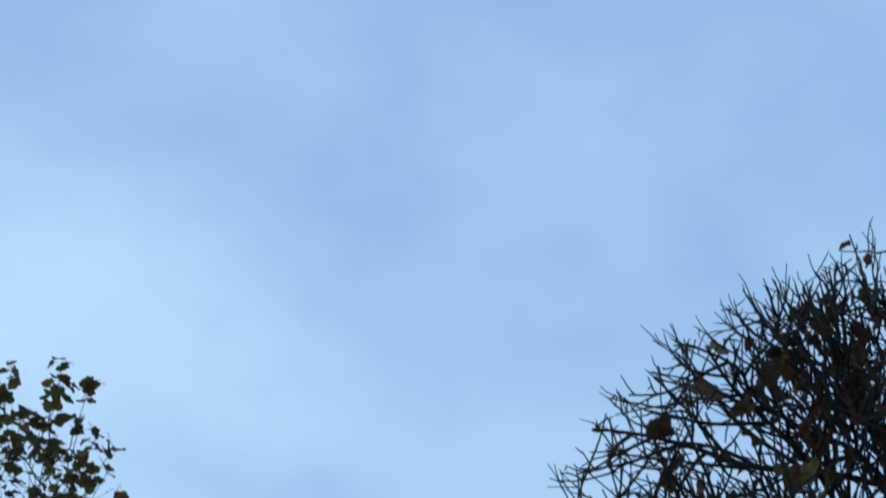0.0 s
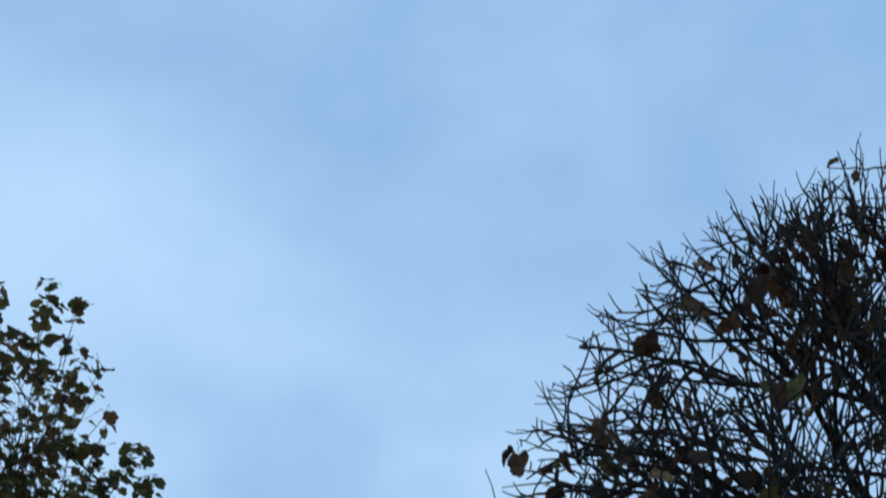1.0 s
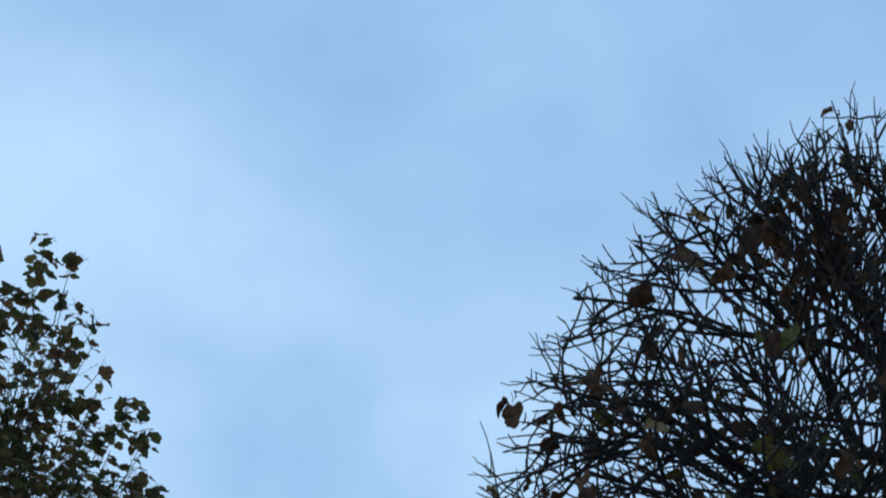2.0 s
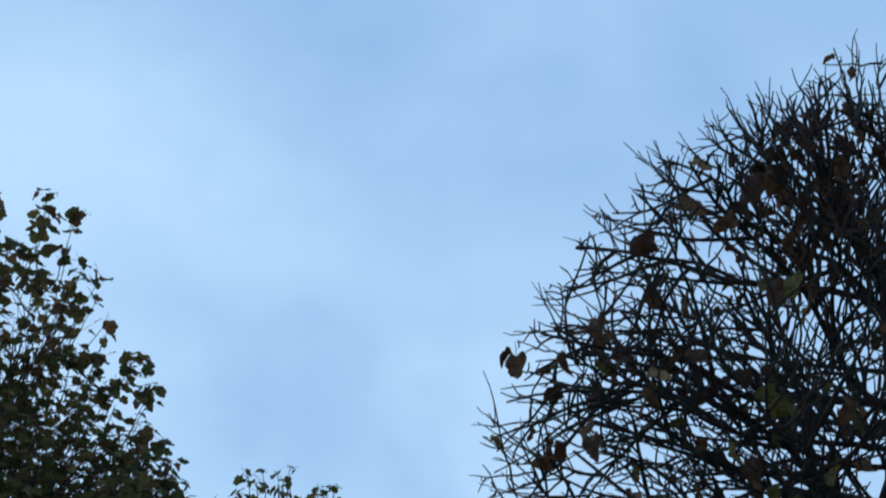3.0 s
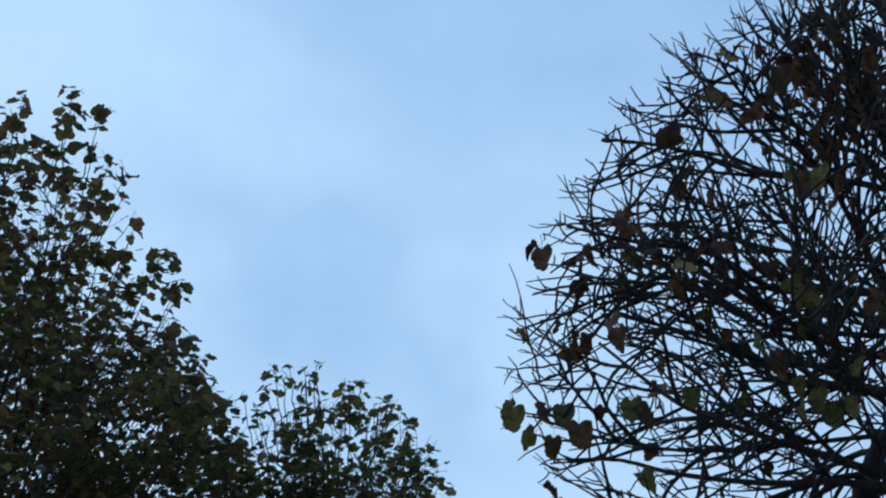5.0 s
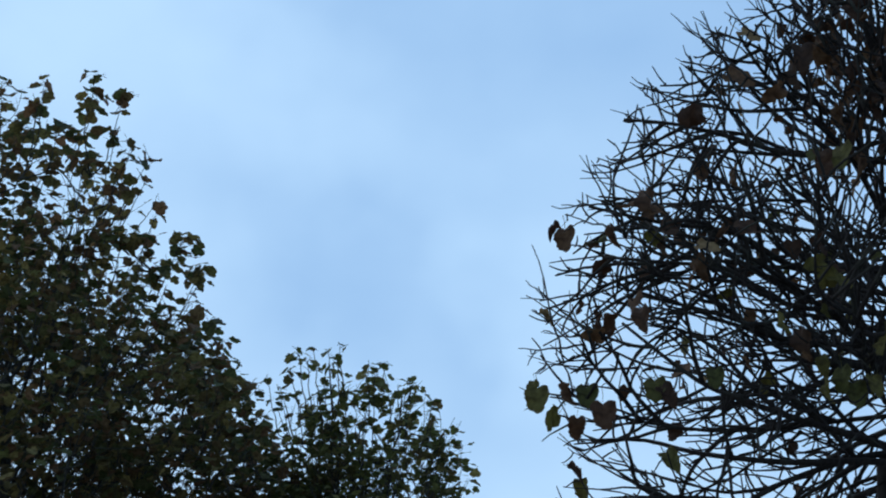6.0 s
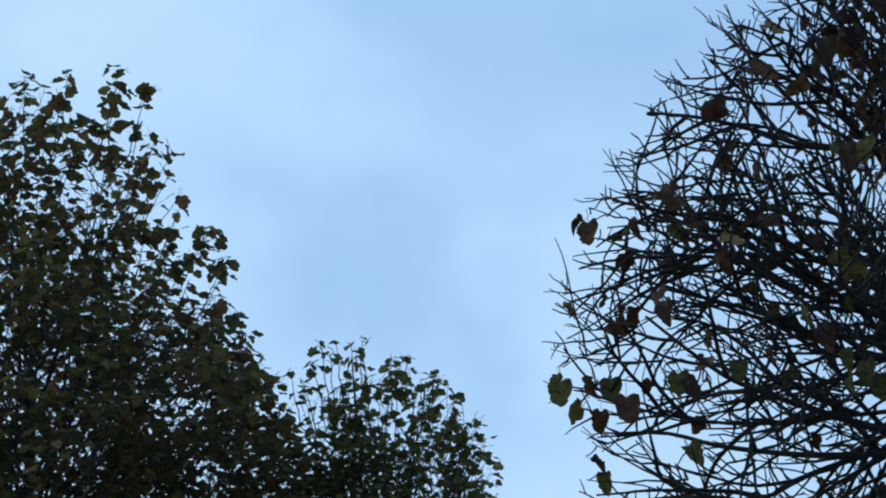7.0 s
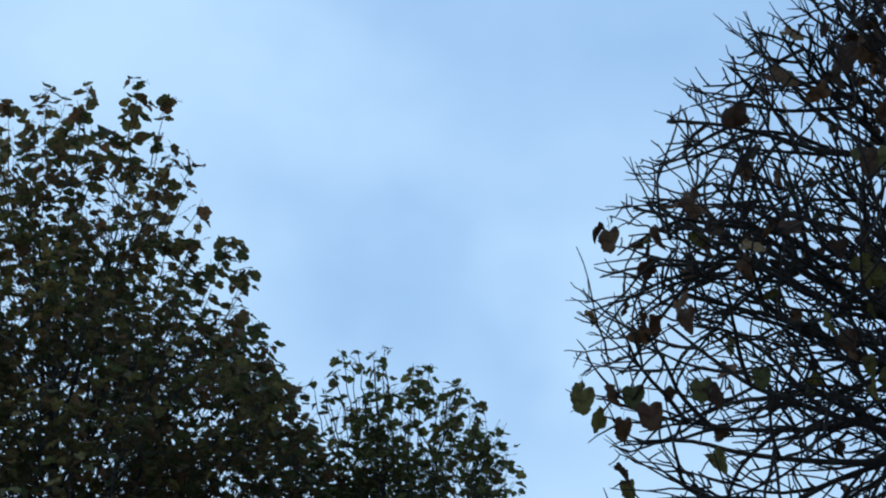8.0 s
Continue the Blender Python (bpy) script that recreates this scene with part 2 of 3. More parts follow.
def leaf_pose(p, way, size, tilt, spin):
    """Stalk's end at p, midrib along way, blade turned about it by tilt and rolled by spin (degrees)."""
    x = way.normalized()
    y = Vector((0, 0, 1)).cross(x)
    if y.length < 0.05:
        y = Vector((0, 1, 0))
    y.normalize()
    z = x.cross(y)
    m = Matrix((x, y, z)).transposed().to_4x4()
    return Matrix.Translation(p) @ m @ pose(0, 0, 0, spin, tilt, 0) @ Matrix.Scale(size, 4)


# ---- the ground: never in view, a pale sheet added to bounce light upward ----
ground_mesh = Mesh()
RINGS, SPOKES = [0, 4, 9, 16, 26, 45, 90, 220, 700, 2500], 40
ground_mesh.v.append(Vector((0, 0, 0)))
for r in RINGS[1:]:
    for k in range(SPOKES):
        g = 2 * math.pi * k / SPOKES
        ground_mesh.v.append(Vector((r * math.cos(g), r * math.sin(g), 0.0)))
for k in range(SPOKES):
    ground_mesh.f.append((0, 1 + k, 1 + (k + 1) % SPOKES))
for i in range(len(RINGS) - 2):
    for k in range(SPOKES):
        a, b = 1 + i * SPOKES + k, 1 + i * SPOKES + (k + 1) % SPOKES
        ground_mesh.f.append((a, a + SPOKES, b + SPOKES, b))
ground = new("ground", ground_mesh.data("ground", BOUNCE_GROUND))
tagged(ground, "unseen ground, made pale grey to bounce dull evening light upward", "ground", kind="structure")


# ---- the bare lime tree ----
LIME_BASE = Vector((1.60, 7.50, 0.0))
CROWN, CROWN_R, CROWN_H, LIMB_COUNT = Vector((1.80, 7.45, 4.55)), 1.57, 1.74, 28
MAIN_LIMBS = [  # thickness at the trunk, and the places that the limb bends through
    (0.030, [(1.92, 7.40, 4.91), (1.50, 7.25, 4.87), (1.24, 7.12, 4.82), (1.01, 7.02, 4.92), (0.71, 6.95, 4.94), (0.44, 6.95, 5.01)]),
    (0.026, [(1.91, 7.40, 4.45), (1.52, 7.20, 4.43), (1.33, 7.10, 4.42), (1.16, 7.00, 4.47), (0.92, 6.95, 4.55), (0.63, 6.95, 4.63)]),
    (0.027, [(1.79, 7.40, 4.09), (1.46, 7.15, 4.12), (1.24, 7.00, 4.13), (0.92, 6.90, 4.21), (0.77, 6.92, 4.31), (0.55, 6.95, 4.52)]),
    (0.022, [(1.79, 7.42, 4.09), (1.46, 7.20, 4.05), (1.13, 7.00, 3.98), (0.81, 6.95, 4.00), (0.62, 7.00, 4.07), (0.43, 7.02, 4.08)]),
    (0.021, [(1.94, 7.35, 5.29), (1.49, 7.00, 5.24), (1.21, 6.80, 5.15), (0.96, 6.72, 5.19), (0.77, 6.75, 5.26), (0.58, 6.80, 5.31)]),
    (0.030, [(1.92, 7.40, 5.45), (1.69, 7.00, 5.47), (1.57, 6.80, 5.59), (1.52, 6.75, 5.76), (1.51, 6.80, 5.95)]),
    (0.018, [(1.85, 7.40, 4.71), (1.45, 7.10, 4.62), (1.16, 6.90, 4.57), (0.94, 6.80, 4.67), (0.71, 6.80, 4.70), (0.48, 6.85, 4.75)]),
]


def lime_reach(p):
    """How far p lies out in the clipped, egg-shaped crown: 1 at its surface."""
    d = p - CROWN
    wide = CROWN_R - (0.15 if d.z > 0 else 0.10) * d.z
    return math.sqrt((d.x ** 2 + d.y ** 2) / wide ** 2 + d.z ** 2 / CROWN_H ** 2)


def lime_room(p, d):
    """The way from p along d to the crown's surface."""
    s = 0.0
    while s < 2.0 and lime_reach(p + d * s) < 1.0:
        s += 0.04
    return s


def build_lime():
    random.seed(11)
    tree = new("lime_tree")
    tree.location = LIME_BASE
    trunk = Mesh()
    knee = Vector((1.61, 7.47, 4.12))
    stem = bow(LIME_BASE, Vector((1.60, 7.48, 3.3)), 0.0, 6, 0.012)
    stem += curve([stem[-1], knee, Vector((1.87, 7.50, 4.62)), Vector((1.93, 7.46, 5.75))], 3)[1:]
    radii = [0.095, 0.082, 0.074, 0.068, 0.063, 0.059, 0.056] + [0.054, 0.053, 0.052, 0.036, 0.031, 0.027, 0.022, 0.018, 0.014]
    trunk.tube(stem, radii, 12)
    part("trunk", trunk, LIME_BARK, tree)
    tips, nodes, filled, twigs = [], [], {}, Mesh()

    def cell(p):
        return (int(p.x / 0.07 + 500), int(p.y / 0.07), int(p.z / 0.07))

    def settle(pts):
        """Note where wood stands, so that later twigs grow into the gaps."""
        for a, b in zip(pts, pts[1:]):
            for s in (0.25, 0.75):
                c = cell(a.lerp(b, s))
                filled[c] = filled.get(c, 0) + 1

    def freest(p, d, low, high, out, up, size, tries):
        """Of some headings that leave d, the one with most empty room before it."""
        best, score = None, 1e9
        for _ in range(tries):
            way = (aside(d, rand(low, high), rand(0, 6.28)) + (p - CROWN).normalized() * out + Vector((0, 0, up))).normalized()
            crowd = sum(filled.get(cell(p + way * size * k), 0) for k in (0.4, 0.7, 1.0)) + rand(0, 0.8)
            crowd += 2.5 * max(0.0, lime_reach(p + way * size) - 1.0) / 0.1 + 4.0 * max(0.0, -way.z - 0.25)
            if crowd < score:
                best, score = way, crowd
        return best

    golden, count, limbs = 2.39996, LIMB_COUNT, []
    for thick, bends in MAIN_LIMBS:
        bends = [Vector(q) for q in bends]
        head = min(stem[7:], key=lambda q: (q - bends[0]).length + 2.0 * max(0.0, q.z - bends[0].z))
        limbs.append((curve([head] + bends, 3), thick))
    for i in range(count):
        t = (i + 0.5) / count
        az = i * golden + rand(-0.2, 0.2)
        el = math.asin(-0.62 + 1.58 * t ** 0.9) + radians(rand(-6, 6))
        base, _ = along(stem, (8.4 + 6.0 * t) / (len(stem) - 1))
        goal = CROWN + Vector((CROWN_R * math.cos(el) * math.cos(az), CROWN_R * math.cos(el) * math.sin(az), CROWN_H * math.sin(el))) * rand(0.88, 1.0)
        slim = 0.5 if math.sin(az) < -0.80 and el < 0.75 else 1.0
        limbs.append((curve(bow(base, goal, rand(-0.16, 0.20) * (1 - 0.6 * t), 5, 0.055), 3), rand(0.012, 0.020) * slim))
    for limb, thick in limbs:
        n, base, goal = len(limb) - 1, limb[0], limb[-1]
        m = Mesh()
        m.tube(limb, taper(thick * 0.92, 0.0055, n, 0.8), 7)
        settle(limb)
        limb_ob = part("limb", m, LIME_BARK, tree)
        kids = max(6, int((goal - base).length / (0.116 if goal.z > 5.15 else 0.126)))
        for j in range(kids):
            p, d = along(limb, 0.14 + 0.84 * (j + rand(0, 0.8)) / kids)
            if p.z < 4.10 and random.random() < 0.42:
                continue
            size = rand(0.30, 0.85)
            way = freest(p, d, 30, 72, 0.30, 0.04, size, 9)
            size = min(lime_room(p, way) * rand(0.85, 1.04) + 0.02, size)
            if size < 0.08:
                size = rand(0.06, 0.14)
            wood = Mesh()
            k = max(5, int(size / 0.05))
            branch = shoot(p, way, size, k, 0.13, rand(-0.3, 0.9))
            while lime_reach(branch[-1]) > 1.04 and size > 0.10:
                size *= 0.8
                branch = shoot(p, way, size, k, 0.13, rand(-0.3, 0.9))
            wood.tube(branch, taper(min(0.0120, 0.0056 + 0.0084 * size), 0.0038, k), 5)
            settle(branch)
            tips.append((branch[-1], (branch[-1] - branch[-2]).normalized()))
            nodes += branch[1:]
            for q in range(max(2, int(size / 0.112))):
                p2, d2 = along(branch, rand(0.15, 0.98))
                s2 = rand(0.10, 0.44)
                way2 = freest(p2, d2, 30, 70, 0.30 + 0.2 * max(0.0, p2.z - 4.6), 0.08, s2, 6)
                s2 = min(lime_room(p2, way2) * rand(0.7, 1.08) + 0.03, s2)
                k2 = 4 if s2 < 0.2 else 6
                twig = shoot(p2, way2, s2, k2, 0.14, rand(-0.3, 0.9))
                while lime_reach(twig[-1]) > 1.07 and s2 > 0.06:
                    s2 *= 0.75
                    twig = shoot(p2, way2, s2, k2, 0.14, rand(-0.3, 0.9))
                twigs.tube(twig, taper(rand(0.0042, 0.0064), 0.0030, k2), 4)
                settle(twig)
                nodes += twig[1:]
                tips.append((twig[-1], (twig[-1] - twig[-2]).normalized()))
                for _ in range(random.choice((0, 1, 1, 1))):
                    p3, d3 = along(twig, rand(0.2, 0.95))
                    spur = shoot(p3, aside(d3, rand(35, 75), rand(0, 6.28)), rand(0.03, 0.11), 2, 0.18, 0.15)
                    twigs.tube(spur, [0.0040, 0.0034, 0.0024], 4)
            part("branch", wood, LIME_BARK, limb_ob)
    # young growth that closes the gaps in the clipped surface
    cloud = np.array([tuple(q) for q in nodes])
    for i in range(820):
        u, az = rand(-0.75, 0.97), rand(0, 6.28)
        inside = i >= 420
        w = math.sqrt(1 - u * u)
        goal = CROWN + Vector((CROWN_R * w * math.cos(az), CROWN_R * w * math.sin(az), CROWN_H * u)) * (rand(0.40, 0.85) if inside else rand(0.88, 0.97))
        if lime_reach(goal) > 1.0:
            continue
        gap = np.linalg.norm(cloud - np.array(goal), axis=1)
        if gap.min() < (0.11 if inside else 0.13):
            continue
        heart = CROWN + (goal - CROWN) * (0.45 if inside else 0.72)
        foot = Vector(cloud[np.argmin(np.linalg.norm(cloud - np.array(heart), axis=1))])
        k = max(4, int((goal - foot).length / 0.07))
        branch = bow(foot, goal, rand(0.01, 0.06), k, 0.012)
        wood = Mesh()
        wood.tube(branch, taper(rand(0.007, 0.010), 0.0034, k), 5)
        part("branch", wood, LIME_BARK, tree)
        fresh = list(branch)
        for _ in range(4):
            p2, d2 = along(branch, rand(0.35, 0.97))
            twig = shoot(p2, (aside(d2, rand(30, 65), rand(0, 6.28)) + Vector((0, 0, 0.2))).normalized(), rand(0.08, 0.24), 4, 0.16, rand(0, 0.9))
            if lime_reach(twig[-1]) < 1.06:
                twigs.tube(twig, taper(rand(0.0045, 0.0065), 0.0024, 4), 4)
                fresh += twig
        nodes += fresh
        cloud = np.vstack([cloud, np.array([tuple(q) for q in fresh])])
    # the leaves that still hang on
    shapes = []
    for fold, curl, wave in ((0.25, 0.20, 0.14), (0.60, 0.55, 0.20), (-0.40, -0.45, 0.22), (1.10, 0.60, 0.14), (0.20, 0.85, 0.24)):
        m = Mesh()
        m.add(*leaf_mesh(HEART, fold, curl, wave, 0.036), Matrix())
        m.tube([Vector((0, 0, 0)), Vector((-0.25, 0.02, 0.06)), Vector((-0.5, 0.0, 0.16))], [0.012, 0.011, 0.014], 4)
        shapes.append(([m.data("leaf", c) for c in (BROWN_LEAF, GREEN_LEAF, TAN_LEAF)], m))
    rest, singles = [Mesh(), Mesh(), Mesh()], []

    def hang(p, size, down, az, spin, shape, colour):
        way = Vector((math.cos(radians(az)) * math.cos(radians(down)), math.sin(radians(az)) * math.cos(radians(down)), -math.sin(radians(down))))
        m = leaf_pose(p, way, size, 0, spin)
        if len(singles) < 300:
            ob = new("leaf", shapes[shape][0][colour])
            ob.parent = tree
            ob.matrix_basis = Matrix.Translation(-LIME_BASE) @ m
            singles.append(ob)
        else:
            rest[colour].add(shapes[shape][1].v, shapes[shape][1].f, m)

    def placed(x, y, z, size, down, az, spin, shape, colour):
        """A leaf at a given place, on a twig that joins the nearest branch."""
        p, size = Vector((x, y, z)), size * 0.90
        spin *= 0.3 if down > 55 else 1.0
        way = Vector((math.cos(radians(az)) * math.cos(radians(down)), math.sin(radians(az)) * math.cos(radians(down)), -math.sin(radians(down))))
        stem_end = p - way * size * 0.5
        foot = stem_end - way * size * 0.45 + Vector((0, 0, size * 0.16))
        near = min(nodes, key=lambda q: (q - foot).length + 0.3 * max(0.0, foot.z - q.z))
        twigs.tube(bow(near, foot, 0.01, 4, 0.006), taper(0.0034, 0.0018, 4), 4)
        hang(stem_end, size, down, az, spin, shape, colour)

    def stray(tip, middle, foot):
        """A thin twig that stands out of the crown's outline, from the nearest wood."""
        tip, middle, foot = Vector(tip), Vector(middle), Vector(foot)
        near = min(nodes, key=lambda q: (q - foot).length)
        line = []
        for i in range(9):
            u = i / 8
            p = foot * (1 - u) ** 2 + middle * 2 * u * (1 - u) + tip * u ** 2
            line.append(p + jitter(0.006))
        twigs.tube([near] + line, taper(0.0058, 0.0019, 9), 5)
        nodes.extend(line)
        for _ in range(2):
            p, d = along(line, rand(0.3, 0.8))
            twigs.tube(shoot(p, aside(d, rand(30, 60), rand(0, 6.28)), rand(0.05, 0.16), 3, 0.15, 0.2), [0.003, 0.0026, 0.0022, 0.0015], 4)

    stray((0.22, 7.02, 4.89), (0.30, 7.08, 4.59), (0.33, 6.99, 4.37))
    stray((0.19, 7.08, 4.76), (0.28, 7.04, 4.66), (0.42, 6.94, 4.48))
    stray((0.19, 7.11, 4.71), (0.32, 7.07, 4.60), (0.46, 6.94, 4.48))
    stray((0.33, 6.95, 5.02), (0.44, 6.88, 4.99), (0.55, 6.75, 4.87))
    stray((0.16, 7.20, 4.52), (0.27, 7.13, 4.48), (0.40, 6.96, 4.44))
    stray((0.24, 7.22, 4.47), (0.35, 7.16, 4.42), (0.52, 7.00, 4.35))
    stray((0.43, 6.87, 5.19), (0.48, 6.87, 5.01), (0.57, 6.78, 4.80))
    stray((0.62, 6.83, 5.52), (0.70, 6.72, 5.37), (0.87, 6.57, 5.28))
    stray((0.59, 6.81, 5.32), (0.68, 6.75, 5.27), (0.87, 6.62, 5.13))
    stray((0.82, 6.65, 5.65), (0.90, 6.61, 5.54), (1.02, 6.54, 5.31))
    stray((0.82, 6.67, 5.52), (0.86, 6.60, 5.40), (0.97, 6.50, 5.30))
    stray((0.89, 6.63, 5.69), (0.94, 6.63, 5.51), (1.00, 6.55, 5.27))
    stray((0.26, 7.17, 4.58), (0.34, 7.11, 4.53), (0.48, 6.95, 4.46))
    stray((0.17, 7.26, 4.38), (0.25, 7.20, 4.33), (0.41, 7.05, 4.26))
    stray((0.35, 7.37, 4.17), (0.44, 7.32, 4.08), (0.62, 7.17, 4.00))
    stray((0.33, 7.43, 4.04), (0.50, 7.37, 3.99), (0.70, 7.19, 3.96))
    stray((1.39, 6.34, 5.83), (1.42, 6.31, 5.65), (1.42, 6.24, 5.46))
    stray((1.25, 6.36, 5.78), (1.29, 6.33, 5.61), (1.31, 6.26, 5.42))
    stray((1.13, 6.39, 5.72), (1.19, 6.36, 5.55), (1.25, 6.28, 5.38))
    stray((1.64, 6.31, 5.89), (1.64, 6.28, 5.71), (1.58, 6.21, 5.52))
    stray((1.71, 6.30, 5.92), (1.70, 6.27, 5.73), (1.66, 6.20, 5.54))
    stray((0.79, 6.48, 5.53), (0.90, 6.43, 5.41), (1.00, 6.35, 5.23))
    stray((0.86, 6.46, 5.58), (0.92, 6.45, 5.38), (0.96, 6.37, 5.19))
    stray((0.95, 6.46, 5.58), (1.02, 6.40, 5.47), (1.13, 6.31, 5.32))
    stray((1.50, 6.33, 5.84), (1.59, 6.25, 5.79), (1.71, 6.12, 5.70))
    stray((1.54, 6.36, 5.78), (1.53, 6.32, 5.63), (1.52, 6.23, 5.48))
    stray((1.60, 6.46, 5.95), (1.62, 6.42, 5.80), (1.62, 6.35, 5.60))
    stray((1.74, 6.50, 5.96), (1.74, 6.44, 5.80), (1.72, 6.36, 5.60))
    stray((1.07, 6.53, 5.72), (1.13, 6.48, 5.62), (1.25, 6.41, 5.54))
    stray((1.05, 6.54, 5.69), (1.10, 6.49, 5.58), (1.19, 6.43, 5.46))
    stray((1.19, 6.49, 5.75), (1.21, 6.46, 5.61), (1.28, 6.39, 5.46))
    stray((1.01, 6.55, 5.58), (1.08, 6.49, 5.58), (1.20, 6.42, 5.58))
    stray((0.93, 6.59, 5.56), (1.00, 6.52, 5.46), (1.09, 6.46, 5.34))
    stray((1.23, 6.48, 5.71), (1.26, 6.44, 5.61), (1.34, 6.39, 5.49))
    stray((1.27, 6.47, 5.80), (1.30, 6.42, 5.66), (1.36, 6.39, 5.54))
    stray((0.66, 6.79, 5.43), (0.70, 6.72, 5.31), (0.78, 6.62, 5.21))
    stray((0.36, 6.99, 5.00), (0.43, 6.90, 4.91), (0.58, 6.77, 4.82))
    stray((0.46, 6.93, 5.20), (0.52, 6.86, 5.02), (0.69, 6.69, 4.93))
    stray((1.12, 6.52, 5.74), (1.12, 6.48, 5.64), (1.16, 6.44, 5.52))
    stray((1.31, 6.45, 5.78), (1.36, 6.42, 5.68), (1.40, 6.39, 5.58))
    stray((1.54, 6.45, 5.91), (1.54, 6.42, 5.79), (1.53, 6.39, 5.66))
    stray((1.65, 6.45, 5.95), (1.65, 6.42, 5.81), (1.65, 6.39, 5.66))
    stray((1.47, 6.45, 5.81), (1.47, 6.42, 5.68), (1.48, 6.39, 5.56))
    stray((1.61, 6.45, 5.83), (1.62, 6.42, 5.71), (1.63, 6.39, 5.59))
    stray((1.36, 6.45, 5.82), (1.39, 6.42, 5.68), (1.42, 6.39, 5.54))
    # the low fringe
    placed(0.227, 7.145, 4.288, 0.120, 80, 265, 20, 0, 1)
    placed(0.215, 7.171, 4.345, 0.075, 70, 250, 30, 1, 1)
    placed(0.343, 7.093, 4.285, 0.105, 80, 150, 20, 3, 0)
    placed(0.415, 7.045, 4.265, 0.110, 70, 275, 30, 0, 1)
    placed(0.275, 7.087, 4.185, 0.115, 40, 215, 60, 0, 1)
    placed(0.464, 6.894, 4.130, 0.122, 80, 285, 40, 0, 0)
    placed(0.642, 6.755, 4.175, 0.105, 75, 260, 20, 0, 1)
    placed(0.690, 6.740, 4.150, 0.100, 50, 330, 50, 1, 0)
    placed(0.835, 6.550, 4.138, 0.085, 85, 268, 10, 0, 1)
    placed(0.698, 6.864, 3.951, 0.100, 45, 300, 40, 1, 1)
    placed(0.373, 7.265, 4.042, 0.080, 30, 330, 30, 3, 0)
    # the side that faces the open sky
    placed(0.348, 7.058, 4.921, 0.115, 82, 250, 40, 0, 0)
    placed(0.300, 7.044, 4.952, 0.085, 30, 190, 10, 3, 0)
    placed(0.458, 6.981, 4.851, 0.085, 60, 300, 50, 2, 0)
    placed(0.465, 6.924, 4.742, 0.090, 10, 190, 40, 1, 0)
    placed(0.520, 6.784, 4.800, 0.095, 85, 240, 60, 3, 0)
    placed(0.989, 6.438, 5.282, 0.125, 25, 350, 65, 0, 0)
    placed(0.790, 6.499, 5.155, 0.125, 12, 180, 60, 1, 0)
    placed(1.038, 6.454, 5.476, 0.095, 30, 345, 55, 0, 2)
    placed(0.830, 6.438, 4.597, 0.095, 15, 345, 50, 0, 2)
    placed(0.694, 6.574, 5.001, 0.070, 80, 200, 70, 0, 0)
    placed(0.621, 6.548, 4.827, 0.120, 75, 240, 60, 1, 0)
    placed(0.665, 6.562, 4.790, 0.110, 60, 300, 40, 2, 0)
    placed(0.440, 6.946, 4.466, 0.090, 20, 200, 40, 2, 0)
    placed(0.277, 7.189, 4.653, 0.070, 10, 20, 20, 3, 2)
    placed(0.595, 6.640, 4.409, 0.100, 70, 260, 60, 1, 0)
    placed(0.748, 6.401, 4.444, 0.110, 60, 200, 60, 0, 0)
    placed(0.970, 6.415, 4.643, 0.120, 70, 300, 50, 2, 0)
    placed(1.175, 6.433, 5.291, 0.120, 70, 220, 60, 1, 0)
    placed(1.097, 6.377, 5.178, 0.100, 50, 200, 50, 2, 0)
    placed(1.201, 6.319, 5.296, 0.120, 75, 300, 60, 1, 0)
    # the top, and the greener inside
    placed(1.555, 6.448, 5.945, 0.060, 5, 180, 10, 3, 0)
    placed(1.617, 6.391, 5.834, 0.080, 40, 200, 50, 1, 0)
    placed(1.281, 6.446, 5.721, 0.070, 70, 200, 60, 0, 0)
    placed(1.260, 6.462, 4.092, 0.110, 80, 240, 70, 0, 1)
    placed(1.202, 6.475, 4.065, 0.100, 70, 200, 60, 1, 1)
    placed(1.309, 6.483, 4.048, 0.110, 75, 300, 70, 0, 1)
    placed(1.378, 6.470, 4.074, 0.095, 70, 320, 60, 0, 1)
    placed(1.140, 6.499, 4.243, 0.120, 85, 240, 60, 1, 0)
    placed(1.219, 6.399, 4.448, 0.100, 20, 190, 50, 0, 1)
    placed(1.279, 6.401, 4.444, 0.100, 30, 350, 50, 0, 1)
    placed(1.485, 6.329, 4.363, 0.100, 40, 340, 50, 1, 1)
    placed(1.397, 6.406, 4.206, 0.110, 60, 220, 60, 0, 1)
    placed(1.297, 6.301, 4.877, 0.120, 70, 240, 60, 0, 1)
    placed(1.237, 6.310, 4.859, 0.110, 75, 300, 50, 1, 0)
    # a thick clump of twigs and withered leaves near the top
    for _ in range(290):
        p = Vector((1.50, 6.72, 5.54)) + Vector((rand(-0.20, 0.80), rand(-0.25, 0.55), rand(-0.34, 0.36)))
        if lime_reach(p) > 0.95:
            continue
        placed(p.x, p.y, p.z, rand(0.05, 0.10), rand(20, 88), rand(150, 390), rand(-70, 70), random.randrange(5), 0)
        near = min(nodes, key=lambda q: (q - p).length)
        twig = shoot(near, (p - CROWN).normalized() + jitter(0.6), rand(0.10, 0.22), 3, 0.15, 0.3)
        twigs.tube(twig, taper(rand(0.0052, 0.0085), 0.0026, 3), 4)
